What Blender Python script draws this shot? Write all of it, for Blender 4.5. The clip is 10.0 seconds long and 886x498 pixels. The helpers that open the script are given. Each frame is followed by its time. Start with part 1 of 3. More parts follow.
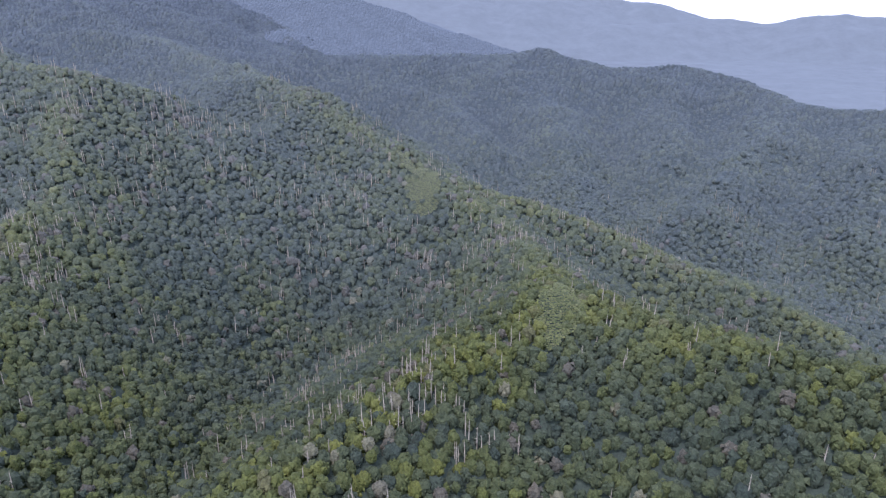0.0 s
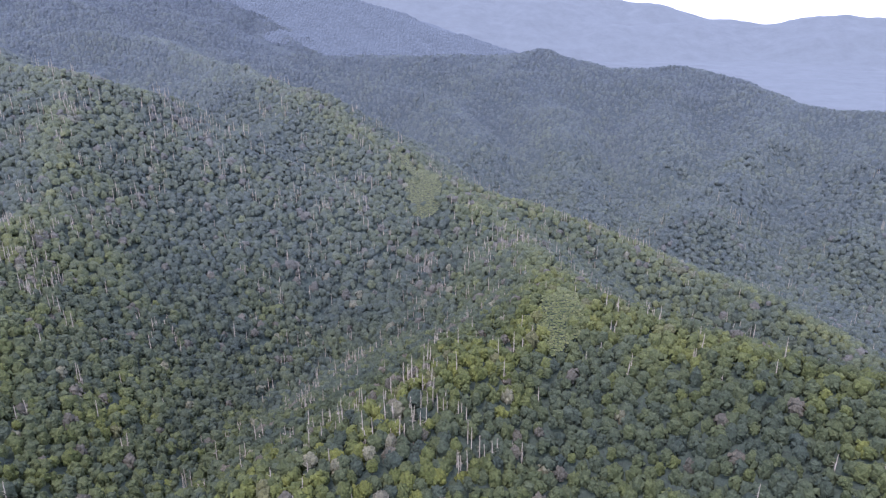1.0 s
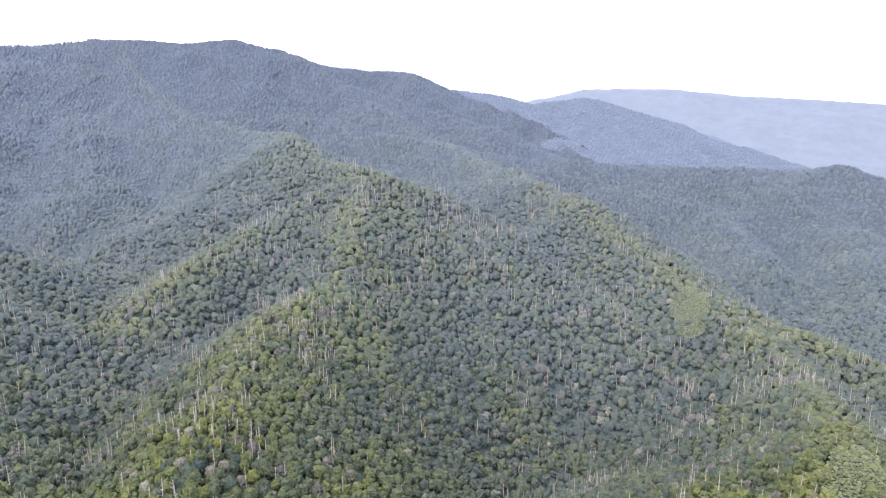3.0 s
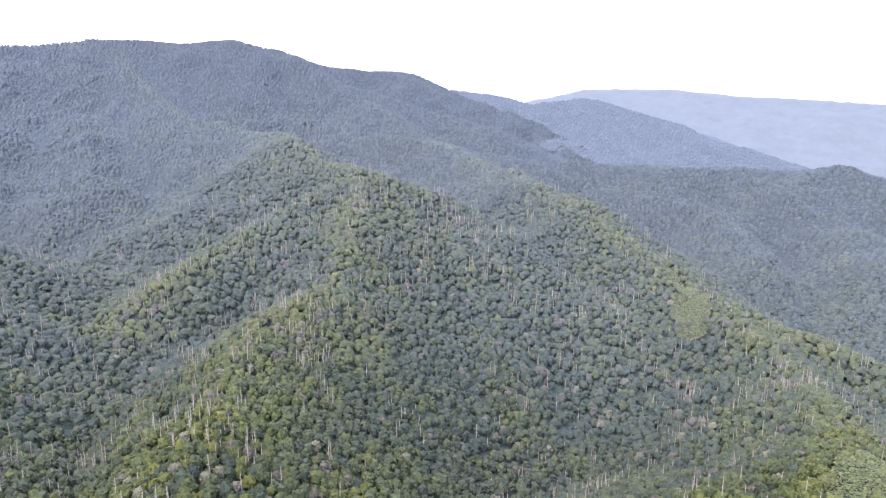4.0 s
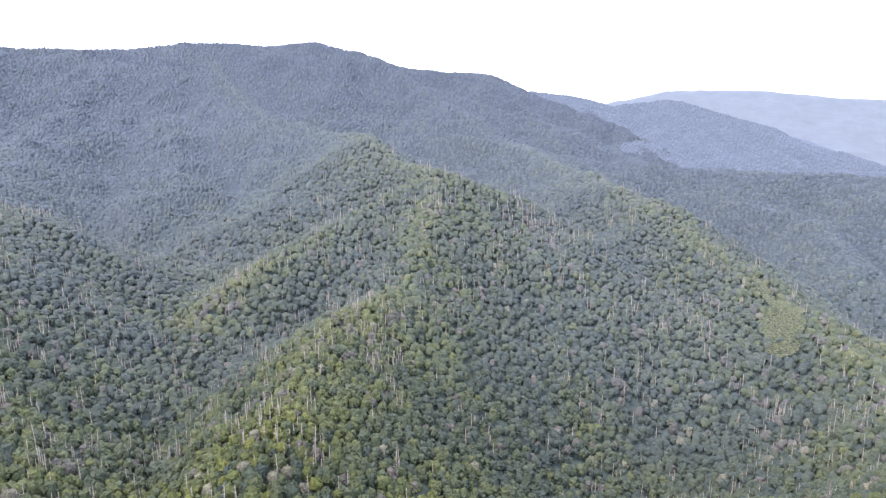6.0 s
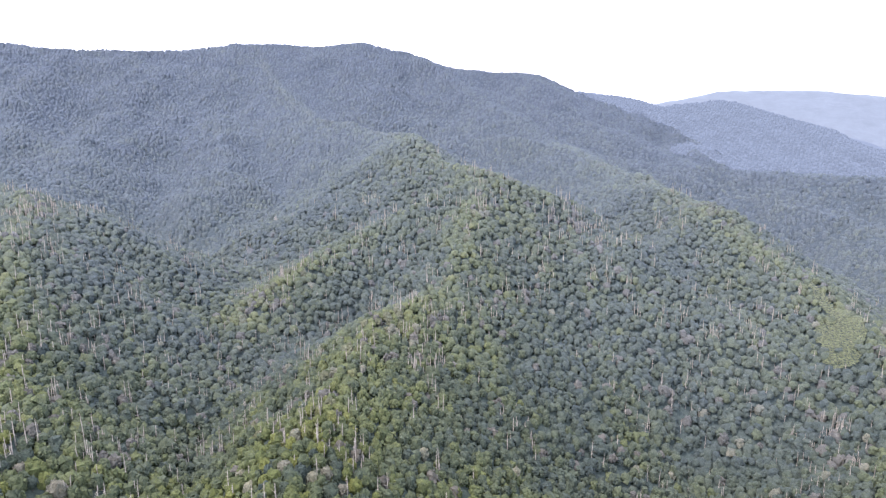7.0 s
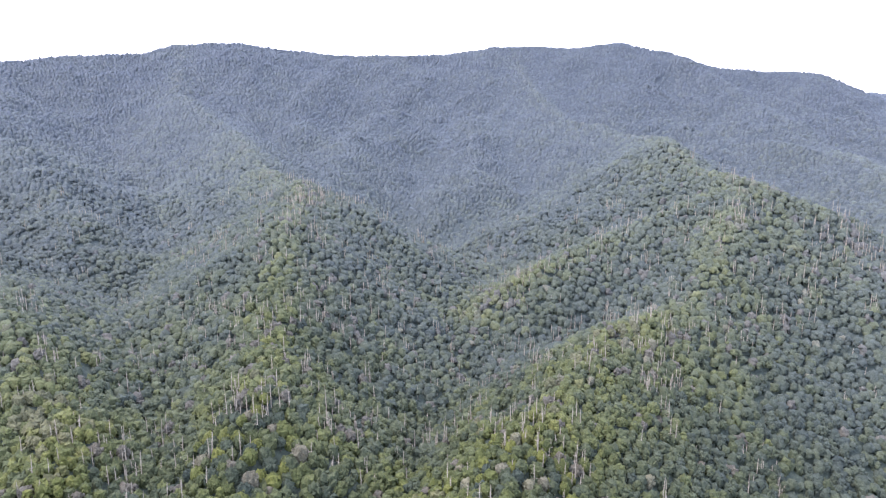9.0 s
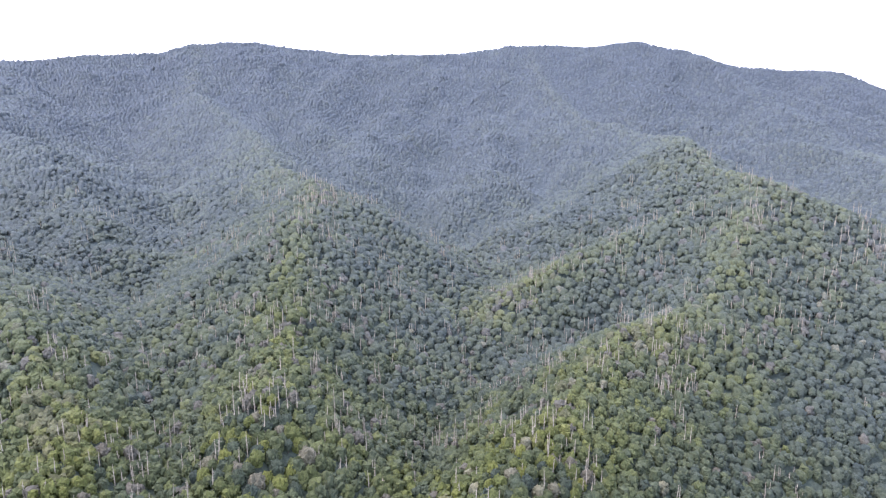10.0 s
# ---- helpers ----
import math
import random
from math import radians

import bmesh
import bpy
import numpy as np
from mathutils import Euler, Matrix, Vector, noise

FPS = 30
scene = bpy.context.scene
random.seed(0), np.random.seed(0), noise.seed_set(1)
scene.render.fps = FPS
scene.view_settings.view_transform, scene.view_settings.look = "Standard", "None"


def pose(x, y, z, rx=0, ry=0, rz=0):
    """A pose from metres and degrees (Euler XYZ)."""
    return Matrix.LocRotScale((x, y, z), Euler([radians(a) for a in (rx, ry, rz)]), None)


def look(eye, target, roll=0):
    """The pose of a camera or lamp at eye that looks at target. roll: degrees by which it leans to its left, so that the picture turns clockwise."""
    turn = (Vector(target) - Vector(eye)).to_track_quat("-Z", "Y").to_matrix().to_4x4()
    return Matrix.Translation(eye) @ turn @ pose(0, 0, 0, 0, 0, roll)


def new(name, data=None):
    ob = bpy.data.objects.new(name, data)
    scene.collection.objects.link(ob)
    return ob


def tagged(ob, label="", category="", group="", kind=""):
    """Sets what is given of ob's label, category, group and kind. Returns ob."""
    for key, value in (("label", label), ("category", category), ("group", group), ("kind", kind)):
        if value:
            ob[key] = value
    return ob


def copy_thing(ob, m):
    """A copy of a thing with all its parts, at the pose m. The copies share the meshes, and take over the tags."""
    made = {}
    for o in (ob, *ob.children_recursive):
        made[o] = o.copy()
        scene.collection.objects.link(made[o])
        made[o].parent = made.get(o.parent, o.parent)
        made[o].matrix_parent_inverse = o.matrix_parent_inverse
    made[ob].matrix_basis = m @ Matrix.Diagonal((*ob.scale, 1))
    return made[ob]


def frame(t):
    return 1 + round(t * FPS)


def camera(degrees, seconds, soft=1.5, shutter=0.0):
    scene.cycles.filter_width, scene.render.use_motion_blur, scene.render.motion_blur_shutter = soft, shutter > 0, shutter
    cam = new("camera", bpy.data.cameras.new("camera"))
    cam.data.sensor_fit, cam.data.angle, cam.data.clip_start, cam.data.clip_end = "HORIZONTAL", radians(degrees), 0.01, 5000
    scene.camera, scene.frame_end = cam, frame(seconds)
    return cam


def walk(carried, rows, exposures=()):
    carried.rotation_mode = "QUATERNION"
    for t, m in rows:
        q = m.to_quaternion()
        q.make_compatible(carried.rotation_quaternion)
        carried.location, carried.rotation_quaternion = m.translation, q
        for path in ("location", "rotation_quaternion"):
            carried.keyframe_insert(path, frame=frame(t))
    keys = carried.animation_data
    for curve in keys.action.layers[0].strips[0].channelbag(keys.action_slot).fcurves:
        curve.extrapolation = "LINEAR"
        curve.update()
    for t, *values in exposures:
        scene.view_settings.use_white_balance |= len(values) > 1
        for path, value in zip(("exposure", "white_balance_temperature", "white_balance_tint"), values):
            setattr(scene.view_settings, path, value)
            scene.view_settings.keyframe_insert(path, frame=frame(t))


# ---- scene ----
# ---- camera and its walk ----
cam = camera(64.9, 10.0, soft=1.2, shutter=0.2)
# seconds, x, y, z, degrees the camera looks up, degrees it is turned to the left
PATH = [
    (0, 0.00, 0.00, 420.00, -21.11, -0.63),
    (0.5, -0.60, 4.07, 419.98, -21.10, -0.63),
    (1, -1.30, 8.01, 419.90, -21.08, -0.65),
    (1.2, -1.61, 9.55, 419.85, -21.03, -0.62),
    (1.3, -1.77, 10.32, 419.83, -21.01, 1.90),
    (1.5, -2.10, 11.83, 419.76, -20.97, 8.22),
    (1.7, -2.45, 13.33, 419.69, -20.91, 14.50),
    (1.8, -2.63, 14.08, 419.66, -20.87, 16.00),
    (1.9, -2.82, 14.82, 419.62, -20.84, 17.10),
    (2, -3.00, 15.56, 419.57, -20.81, 17.69),
    (2.2, -3.39, 17.02, 419.48, -20.76, 18.50),
    (2.5, -3.99, 19.18, 419.34, -20.69, 19.79),
    (2.6, -4.20, 19.90, 419.28, -19.00, 20.05),
    (2.7, -4.41, 20.61, 419.23, -17.40, 20.30),
    (2.8, -4.63, 21.32, 419.17, -15.20, 20.60),
    (2.9, -4.84, 22.03, 419.12, -13.30, 20.90),
    (3, -5.07, 22.73, 419.06, -12.63, 21.08),
    (3.2, -5.52, 24.13, 418.94, -12.63, 21.10),
    (4.3, -8.20, 31.66, 418.18, -12.58, 20.95),
    (4.5, -8.72, 33.00, 418.03, -12.57, 20.92),
    (5, -10.06, 36.34, 417.64, -12.54, 20.96),
    (5.2, -10.61, 37.67, 417.48, -12.52, 21.75),
    (5.3, -10.88, 38.33, 417.40, -12.51, 22.40),
    (5.5, -11.45, 39.65, 417.24, -12.50, 23.74),
    (5.8, -12.30, 41.64, 417.00, -12.48, 25.90),
    (6, -12.88, 42.96, 416.83, -12.46, 27.27),
    (6.2, -13.47, 44.28, 416.67, -12.46, 28.40),
    (7.3, -16.78, 51.58, 415.76, -12.43, 31.26),
    (7.5, -17.39, 52.92, 415.60, -12.43, 31.81),
    (7.6, -17.70, 53.59, 415.52, -12.41, 33.10),
    (7.7, -18.01, 54.26, 415.44, -12.39, 35.20),
    (7.8, -18.32, 54.93, 415.37, -12.37, 37.30),
    (7.9, -18.63, 55.61, 415.29, -12.34, 39.50),
    (8, -18.95, 56.29, 415.21, -12.32, 41.27),
    (8.5, -20.51, 59.71, 414.84, -12.29, 47.56),
    (8.7, -21.14, 61.09, 414.70, -12.28, 49.60),
    (9, -22.08, 63.18, 414.49, -12.27, 51.14),
    (9.5, -23.65, 66.73, 414.17, -12.27, 52.31),
    (10, -25.22, 70.36, 413.89, -12.32, 52.43),
]
walk(cam, [(t, pose(x, y, z, 90 + up, 0, turn)) for t, x, y, z, up, turn in PATH],
     exposures=[(0.0, 2.5, 5650, 30), (1.0, 2.74, 5720, 33), (1.5, 2.95, 5750, 34), (2.0, 3.04, 5850, 35), (2.6, 3.11, 5900, 34), (3.0, 3.22, 6100, 29), (10.0, 3.22, 6050, 29)])

# ---- world and sun: bright, hazy sky with a veiled sun ----
SUN_HIGH, SUN_ROUND = 64.0, 145.0   # degrees above the horizon; degrees to the left of the first view
world = bpy.data.worlds.new("sky")
scene.world = world
world.use_nodes = True
wn, wl = world.node_tree.nodes, world.node_tree.links
sky = wn.new("ShaderNodeTexSky")
sky.sky_type = "NISHITA"
sky.sun_disc = False
sky.sun_elevation = radians(SUN_HIGH)
sky.sun_rotation = radians(-SUN_ROUND)
sky.altitude = 0
sky.air_density = 1.3
sky.dust_density = 1.5
wn["Background"].inputs["Strength"].default_value = 0.10
veil = wn.new("ShaderNodeMix")   # thin high cloud over the blue
veil.data_type = "RGBA"
veil.inputs[0].default_value = 0.6
veil.inputs[7].default_value = (3.0, 3.3, 3.9, 1)
wl.new(sky.outputs["Color"], veil.inputs[6])
wl.new(veil.outputs[2], wn["Background"].inputs["Color"])
lamp = bpy.data.lights.new("sun", "SUN")
lamp.energy = 0.6
lamp.angle = radians(14)
lamp.color = (1.0, 0.96, 0.88)
sun = new("sun", lamp)
a, e = radians(SUN_ROUND), radians(SUN_HIGH)
sun.matrix_basis = look((-math.sin(a) * math.cos(e) * 900, math.cos(a) * math.cos(e) * 900, math.sin(e) * 900 + 400), (0, 0, 400))


# ---- materials ----
def material(name, rough=0.9):
    m = bpy.data.materials.new(name)
    m.use_nodes = True
    b = m.node_tree.nodes["Principled BSDF"]
    b.inputs["Roughness"].default_value = rough
    b.inputs["Specular IOR Level"].default_value = 0.15
    return m, m.node_tree.nodes, m.node_tree.links, b


def ramp(nodes, stops, interpolation="LINEAR"):
    r = nodes.new("ShaderNodeValToRGB")
    r.color_ramp.interpolation = interpolation
    while len(r.color_ramp.elements) < len(stops):
        r.color_ramp.elements.new(0.5)
    for el, (p, c) in zip(r.color_ramp.elements, stops):
        el.position, el.color = p, (*c, 1)
    return r


def noise_at(nodes, links, scale, detail=2.0, rough=0.5):
    geo = nodes.new("ShaderNodeNewGeometry")
    n = nodes.new("ShaderNodeTexNoise")
    n.inputs["Scale"].default_value, n.inputs["Detail"].default_value, n.inputs["Roughness"].default_value = scale, detail, rough
    links.new(geo.outputs["Position"], n.inputs["Vector"])
    return n


def mixed(nodes, links, fac, a, b, blend="MIX"):
    m = nodes.new("ShaderNodeMix")
    m.data_type, m.blend_type = "RGBA", blend
    for sock, v in ((m.inputs[0], fac), (m.inputs[6], a), (m.inputs[7], b)):
        if isinstance(v, (int, float)):
            sock.default_value = v
        elif isinstance(v, tuple):
            sock.default_value = (*v, 1)
        else:
            links.new(v, sock)
    return m.outputs[2]


def foliage(name, stops, haze_stops=None, by_object=False, leaf=0.8, bump=0.8, grain=0.34, haze_sheen=0.012):
    """Leaf cover: each tree's own tint picks its green; clumps and leaf masses vary within it. Distance haze is
    painted into the colour and sheen, more of it the farther off the site."""
    m, n, l, b = material(name, 0.7)
    if by_object:
        tint = n.new("ShaderNodeObjectInfo").outputs["Random"]
    else:
        at = n.new("ShaderNodeAttribute")
        at.attribute_name = "tint"
        tint = at.outputs["Fac"]
    col = ramp(n, stops)
    l.new(tint, col.inputs["Fac"])
    c0 = col.outputs["Color"]
    b.inputs["Sheen Weight"].default_value = haze_sheen
    if haze_stops:
        haze_share = n.new("ShaderNodeAttribute")
        haze_share.attribute_name = "haze_share"
        col2 = ramp(n, haze_stops)
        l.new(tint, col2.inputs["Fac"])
        c0 = mixed(n, l, haze_share.outputs["Fac"], c0, col2.outputs["Color"])
        # bluer haze for the farthest sites, mixed into the leaf colour
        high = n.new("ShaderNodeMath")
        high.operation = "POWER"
        l.new(haze_share.outputs["Fac"], high.inputs[0])
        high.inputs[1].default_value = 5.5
        col3 = ramp(n, HAZED_BLUES)
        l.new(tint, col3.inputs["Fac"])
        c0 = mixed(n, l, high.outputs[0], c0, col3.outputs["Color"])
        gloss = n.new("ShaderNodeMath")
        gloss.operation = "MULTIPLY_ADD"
        l.new(haze_share.outputs["Fac"], gloss.inputs[0])
        gloss.inputs[1].default_value, gloss.inputs[2].default_value = 7 * haze_sheen, haze_sheen
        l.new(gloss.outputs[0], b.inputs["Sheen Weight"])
    geo = n.new("ShaderNodeNewGeometry")
    clump = ramp(n, [(0.0, (0.80, 0.83, 0.82)), (1.0, (1.18, 1.16, 1.10))])
    l.new(geo.outputs["Random Per Island"], clump.inputs["Fac"])
    c1 = mixed(n, l, 1.0, c0, clump.outputs["Color"], "MULTIPLY")
    fine = noise_at(n, l, leaf, 3.0, 0.7)
    fr = ramp(n, [(0.3, (1 - grain, 1 - grain, 1 - grain)), (0.7, (1 + grain, 1 + grain, 1 + 0.8 * grain))])
    l.new(fine.outputs["Fac"], fr.inputs["Fac"])
    c2 = mixed(n, l, 1.0, c1, fr.outputs["Color"], "MULTIPLY")
    l.new(c2, b.inputs["Base Color"])
    if bump:
        bp = n.new("ShaderNodeBump")
        bp.inputs["Strength"].default_value, bp.inputs["Distance"].default_value = bump, 1.0
        l.new(fine.outputs["Fac"], bp.inputs["Height"])
        l.new(bp.outputs["Normal"], b.inputs["Normal"])
        if haze_stops:   # normals lean upward with distance, flattening the shading as haze would
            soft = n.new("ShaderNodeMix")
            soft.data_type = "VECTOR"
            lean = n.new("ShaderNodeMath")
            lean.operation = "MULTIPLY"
            l.new(haze_share.outputs["Fac"], lean.inputs[0])
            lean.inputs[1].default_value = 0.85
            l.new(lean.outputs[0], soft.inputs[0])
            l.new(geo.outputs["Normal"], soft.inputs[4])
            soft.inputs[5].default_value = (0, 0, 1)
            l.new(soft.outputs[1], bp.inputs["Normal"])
    # pale blue sheen stands in for haze on the far leaves
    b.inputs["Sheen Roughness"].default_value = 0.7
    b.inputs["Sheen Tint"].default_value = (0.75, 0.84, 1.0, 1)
    thin = n.new("ShaderNodeBsdfTranslucent")
    l.new(c2, thin.inputs["Color"])
    both = n.new("ShaderNodeMixShader")
    both.inputs[0].default_value = 0.35
    l.new(b.outputs[0], both.inputs[1])
    l.new(thin.outputs[0], both.inputs[2])
    l.new(both.outputs[0], n["Material Output"].inputs["Surface"])
    return m


GREENS = [(0.0, (0.055, 0.074, 0.052)), (0.25, (0.070, 0.090, 0.052)), (0.5, (0.090, 0.110, 0.044)),
          (0.72, (0.116, 0.136, 0.037)), (0.86, (0.152, 0.166, 0.038)), (0.94, (0.130, 0.122, 0.085)), (1.0, (0.190, 0.188, 0.110))]
GREENS = [(p, (r * 0.82, g * 0.80, b * 0.87)) for p, (r, g, b) in GREENS]
# the greens with distance haze mixed in: grey-green first, then blue
HAZED_GREENS = [(p, (r * 0.48 + 0.060, g * 0.48 + 0.074, b * 0.48 + 0.078)) for p, (r, g, b) in GREENS]
HAZED_BLUES = [(p, (r * 0.34 + 0.060, g * 0.34 + 0.074, b * 0.34 + 0.097)) for p, (r, g, b) in GREENS]
M_LEAF = foliage("hardwood_leaves", GREENS, HAZED_GREENS)
M_LEAF_FAR = foliage("mountain_forest_leaves", GREENS, HAZED_GREENS, leaf=0.5, bump=0.6, grain=0.28)
M_TREES = {kind: foliage(f"{kind}_crown_leaves", [(0.0, GREENS[i][1]), (1.0, GREENS[i + 1][1])], by_object=True) for kind, i in (("dark_green", 0), ("mid_green", 1), ("bright_green", 2), ("yellow_green", 3))}
M_TREES["grey_brown"] = foliage("grey_brown_crown_leaves", [(0.0, GREENS[5][1]), (1.0, GREENS[6][1])], by_object=True)
# second ramp: the shrub colours with haze mixed in
M_SHRUB = foliage("heath_shrub_leaves", [(0.0, (0.088, 0.106, 0.040)), (0.6, (0.112, 0.127, 0.047)), (1.0, (0.14, 0.146, 0.065))], [(0.0, (0.120, 0.132, 0.078)), (1.0, (0.165, 0.172, 0.105))])


def plain(name, stops, scale, rough=0.9):
    m, n, l, b = material(name, rough)
    t = noise_at(n, l, scale, 4.0, 0.6)
    r = ramp(n, stops)
    l.new(t.outputs["Fac"], r.inputs["Fac"])
    l.new(r.outputs["Color"], b.inputs["Base Color"])
    return m


# undergrowth colour carries the same painted haze as the leaves
M_GROUND = foliage("leafy_undergrowth", GREENS, [(p, (r * 0.9, g * 0.9, b * 0.9)) for p, (r, g, b) in HAZED_GREENS], leaf=0.5, bump=0.6, haze_sheen=0.0)
M_BARK = plain("brown_bark", [(0.3, (0.06, 0.048, 0.038)), (0.7, (0.13, 0.105, 0.085))], 2.0)
M_SNAG = plain("weathered_grey_deadwood", [(0.3, (0.20, 0.174, 0.128)), (0.7, (0.35, 0.31, 0.23))], 0.6)


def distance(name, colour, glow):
    """A far mountain behind everything, a backdrop of distance; its haze is put into base colour and emission."""
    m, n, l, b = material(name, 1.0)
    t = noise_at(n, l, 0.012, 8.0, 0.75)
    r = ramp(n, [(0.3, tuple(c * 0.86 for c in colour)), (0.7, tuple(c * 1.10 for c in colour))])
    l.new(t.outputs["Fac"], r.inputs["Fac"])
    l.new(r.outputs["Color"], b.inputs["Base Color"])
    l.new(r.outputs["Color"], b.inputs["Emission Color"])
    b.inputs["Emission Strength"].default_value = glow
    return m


# blue of the haze painted in, brightened by emission
M_HILL = distance("hill_haze_glow", (0.037, 0.046, 0.054), 0.6)
M_FAR = distance("mountain_haze_glow", (0.048, 0.057, 0.062), 0.6)

# ---- the lie of the land: crest lines (x, y, height of the treetops), steepness of their sides ----
CANOPY = 14.0
RIDGES = {
    "spur_mid": (0.62, 12, [(-264, 253, 194), (-294, 324, 194), (-334, 417, 202), (-386, 547, 219), (-381, 674, 230), (-454, 893, 312), (-584, 959, 327), (-667, 1026, 347), (-790, 1190, 337), (-904, 1371, 329), (-1095, 1466, 338), (-1343, 1555, 359), (-1618, 1711, 443), (-1929, 1924, 581)]),
    "spur_mid_l": (0.62, 12, [(-454, 893, 307), (-519, 815, 275), (-554, 727, 241), (-580, 645, 212), (-597, 561, 182)]),
    "spur_mid_r": (0.62, 12, [(-454, 893, 307), (-365, 913, 279), (-264, 902, 241), (-167, 876, 198), (-89, 814, 164)]),
    "right_back": (0.65, 15, [(405, 544, 100), (376, 608, 107), (320, 682, 123), (235, 757, 142), (158, 804, 150), (92, 843, 167), (7, 871, 192), (-63, 952, 219), (-178, 1061, 260), (-267, 1160, 268), (-417, 1433, 266), (-726, 1806, 296)]),
    "right_front": (0.6, 15, [(7, 869, 186), (84, 712, 164), (103, 600, 172), (100, 491, 197), (31, 434, 184), (-26, 385, 175), (-85, 316, 169)]),
    "right_dome": (0.72, 35, [(100, 491, 199), (125, 468, 199), (169, 433, 193), (212, 397, 198), (263, 350, 205), (308, 295, 216)]),
    "q_crest": (0.62, 35, [(-754, 1875, 292), (-481, 1920, 235), (-261, 1962, 235), (46, 1940, 233), (288, 1883, 248), (444, 1810, 213), (590, 1729, 222), (696, 1646, 206), (777, 1477, 174), (889, 1367, 171), (1015, 1068, 139)]),
    "q_spur_a": (0.7, 22, [(288, 1883, 248), (286, 1654, 153), (263, 1360, 106), (245, 1069, 75)]),
    "q_spur_b": (0.7, 22, [(777, 1477, 174), (626, 1311, 138), (500, 1158, 105), (396, 973, 93)]),
    "q_spur_c": (0.7, 22, [(590, 1729, 222), (504, 1536, 147), (465, 1303, 102)]),
    "q_spur_d": (0.7, 22, [(-108, 1961, 234), (-14, 1742, 153), (91, 1389, 117)]),
    "q_spur_e": (0.7, 22, [(889, 1367, 171), (728, 1100, 132), (592, 897, 89)]),
    "crest_l": (0.56, 40, [(-2477, -264, 451), (-2574, 66, 493), (-2559, 337, 513), (-2513, 614, 544), (-2471, 777, 555), (-2435, 887, 586), (-2367, 1062, 595), (-2355, 1184, 578), (-2267, 1428, 562), (-2110, 1720, 566), (-2001, 1901, 599), (-1795, 2102, 593), (-1663, 2208, 607), (-1546, 2296, 574), (-1438, 2413, 523), (-1131, 2614, 492)]),
    "crest_r": (0.42, 50, [(-1120, 2575, 486), (-1033, 2652, 427)]),
    "spur_left": (0.6, 12, [(-2432, 895, 583), (-2091, 752, 428), (-1591, 697, 350), (-1149, 575, 295), (-873, 507, 301), (-717, 404, 277), (-646, 362, 252), (-559, 311, 226), (-466, 251, 211), (-413, 197, 190), (-373, 160, 182)]),
    "spur_left_r": (0.62, 12, [(-873, 507, 301), (-807, 537, 267), (-732, 557, 231), (-655, 560, 203)]),
    "spur_far_l": (0.62, 12, [(-1367, -69, 358), (-916, 70, 287), (-743, 103, 257), (-610, 129, 232), (-491, 130, 214), (-420, 105, 200)]),
    "spur_back_l": (0.5, 25, [(-2559, 337, 513), (-1819, 217, 385), (-1356, 264, 298), (-1078, 277, 239)]),
    "basin": (0.55, 18, [(-2110, 1720, 566), (-1854, 1381, 400), (-1565, 995, 291), (-1327, 795, 241)]),
    "basin_b": (0.55, 18, [(-2267, 1428, 562), (-1954, 1076, 402), (-1687, 933, 317)]),
    "basin_c": (0.55, 18, [(-2001, 1901, 599), (-1790, 1584, 399), (-1415, 1323, 284), (-1146, 1049, 227)]),
    "slope_r": (0.5, 25, [(-1546, 2296, 574), (-1190, 2168, 447), (-954, 1953, 369), (-794, 1777, 309)]),
    "slope_s": (0.5, 25, [(-1217, 2193, 448), (-982, 2144, 393), (-786, 2143, 349), (-632, 2074, 299), (-473, 1996, 246), (-390, 1990, 227)]),
}
BACK = {
    "hill": (0.31, 40, [(-1265, 2757, 432), (-1140, 2892, 426), (-1038, 2970, 421), (-908, 3052, 400), (-794, 3160, 367), (-733, 3175, 375), (-563, 3210, 390), (-385, 3196, 302), (-143, 3173, 212), (129, 3088, 101), (300, 3067, 21)]),
    "far": (0.33, 60, [(-1924, 4181, 190), (-1244, 4437, 335), (-1038, 4491, 385), (-764, 4545, 441), (-259, 4601, 442), (95, 4607, 402), (456, 4584, 385), (863, 4524, 357)]),
    "far_r": (0.33, 60, [(858, 4493, 353), (1122, 4434, 316), (1302, 4345, 299), (1507, 4236, 234), (1738, 4145, 195), (1974, 4039, 216), (2212, 3916, 259), (2369, 3821, 227), (2741, 3559, 147), (3122, 3233, 196)]),
}
BASE = 40.0


def side(x, y, line, steep, soft):
    """Height of one ridge over the plan: its crest, falling away to both sides."""
    best = np.full(x.shape, -1e9)
    for (x0, y0, z0), (x1, y1, z1) in zip(line, line[1:]):
        dx, dy = x1 - x0, y1 - y0
        s = np.clip(((x - x0) * dx + (y - y0) * dy) / (dx * dx + dy * dy), 0, 1)
        d = np.hypot(x - x0 - s * dx, y - y0 - s * dy)
        best = np.maximum(best, z0 + s * (z1 - z0) - steep * (np.sqrt(d * d + soft * soft) - soft))
    return best


def off_line(x, y, line):
    """Distance over the plan from a crest line."""
    d = np.full(x.shape, 1e9)
    for (x0, y0, _), (x1, y1, _) in zip(line, line[1:]):
        dx, dy = x1 - x0, y1 - y0
        s = np.clip(((x - x0) * dx + (y - y0) * dy) / (dx * dx + dy * dy + 1e-9), 0, 1)
        d = np.minimum(d, np.hypot(x - x0 - s * dx, y - y0 - s * dy))
    return d


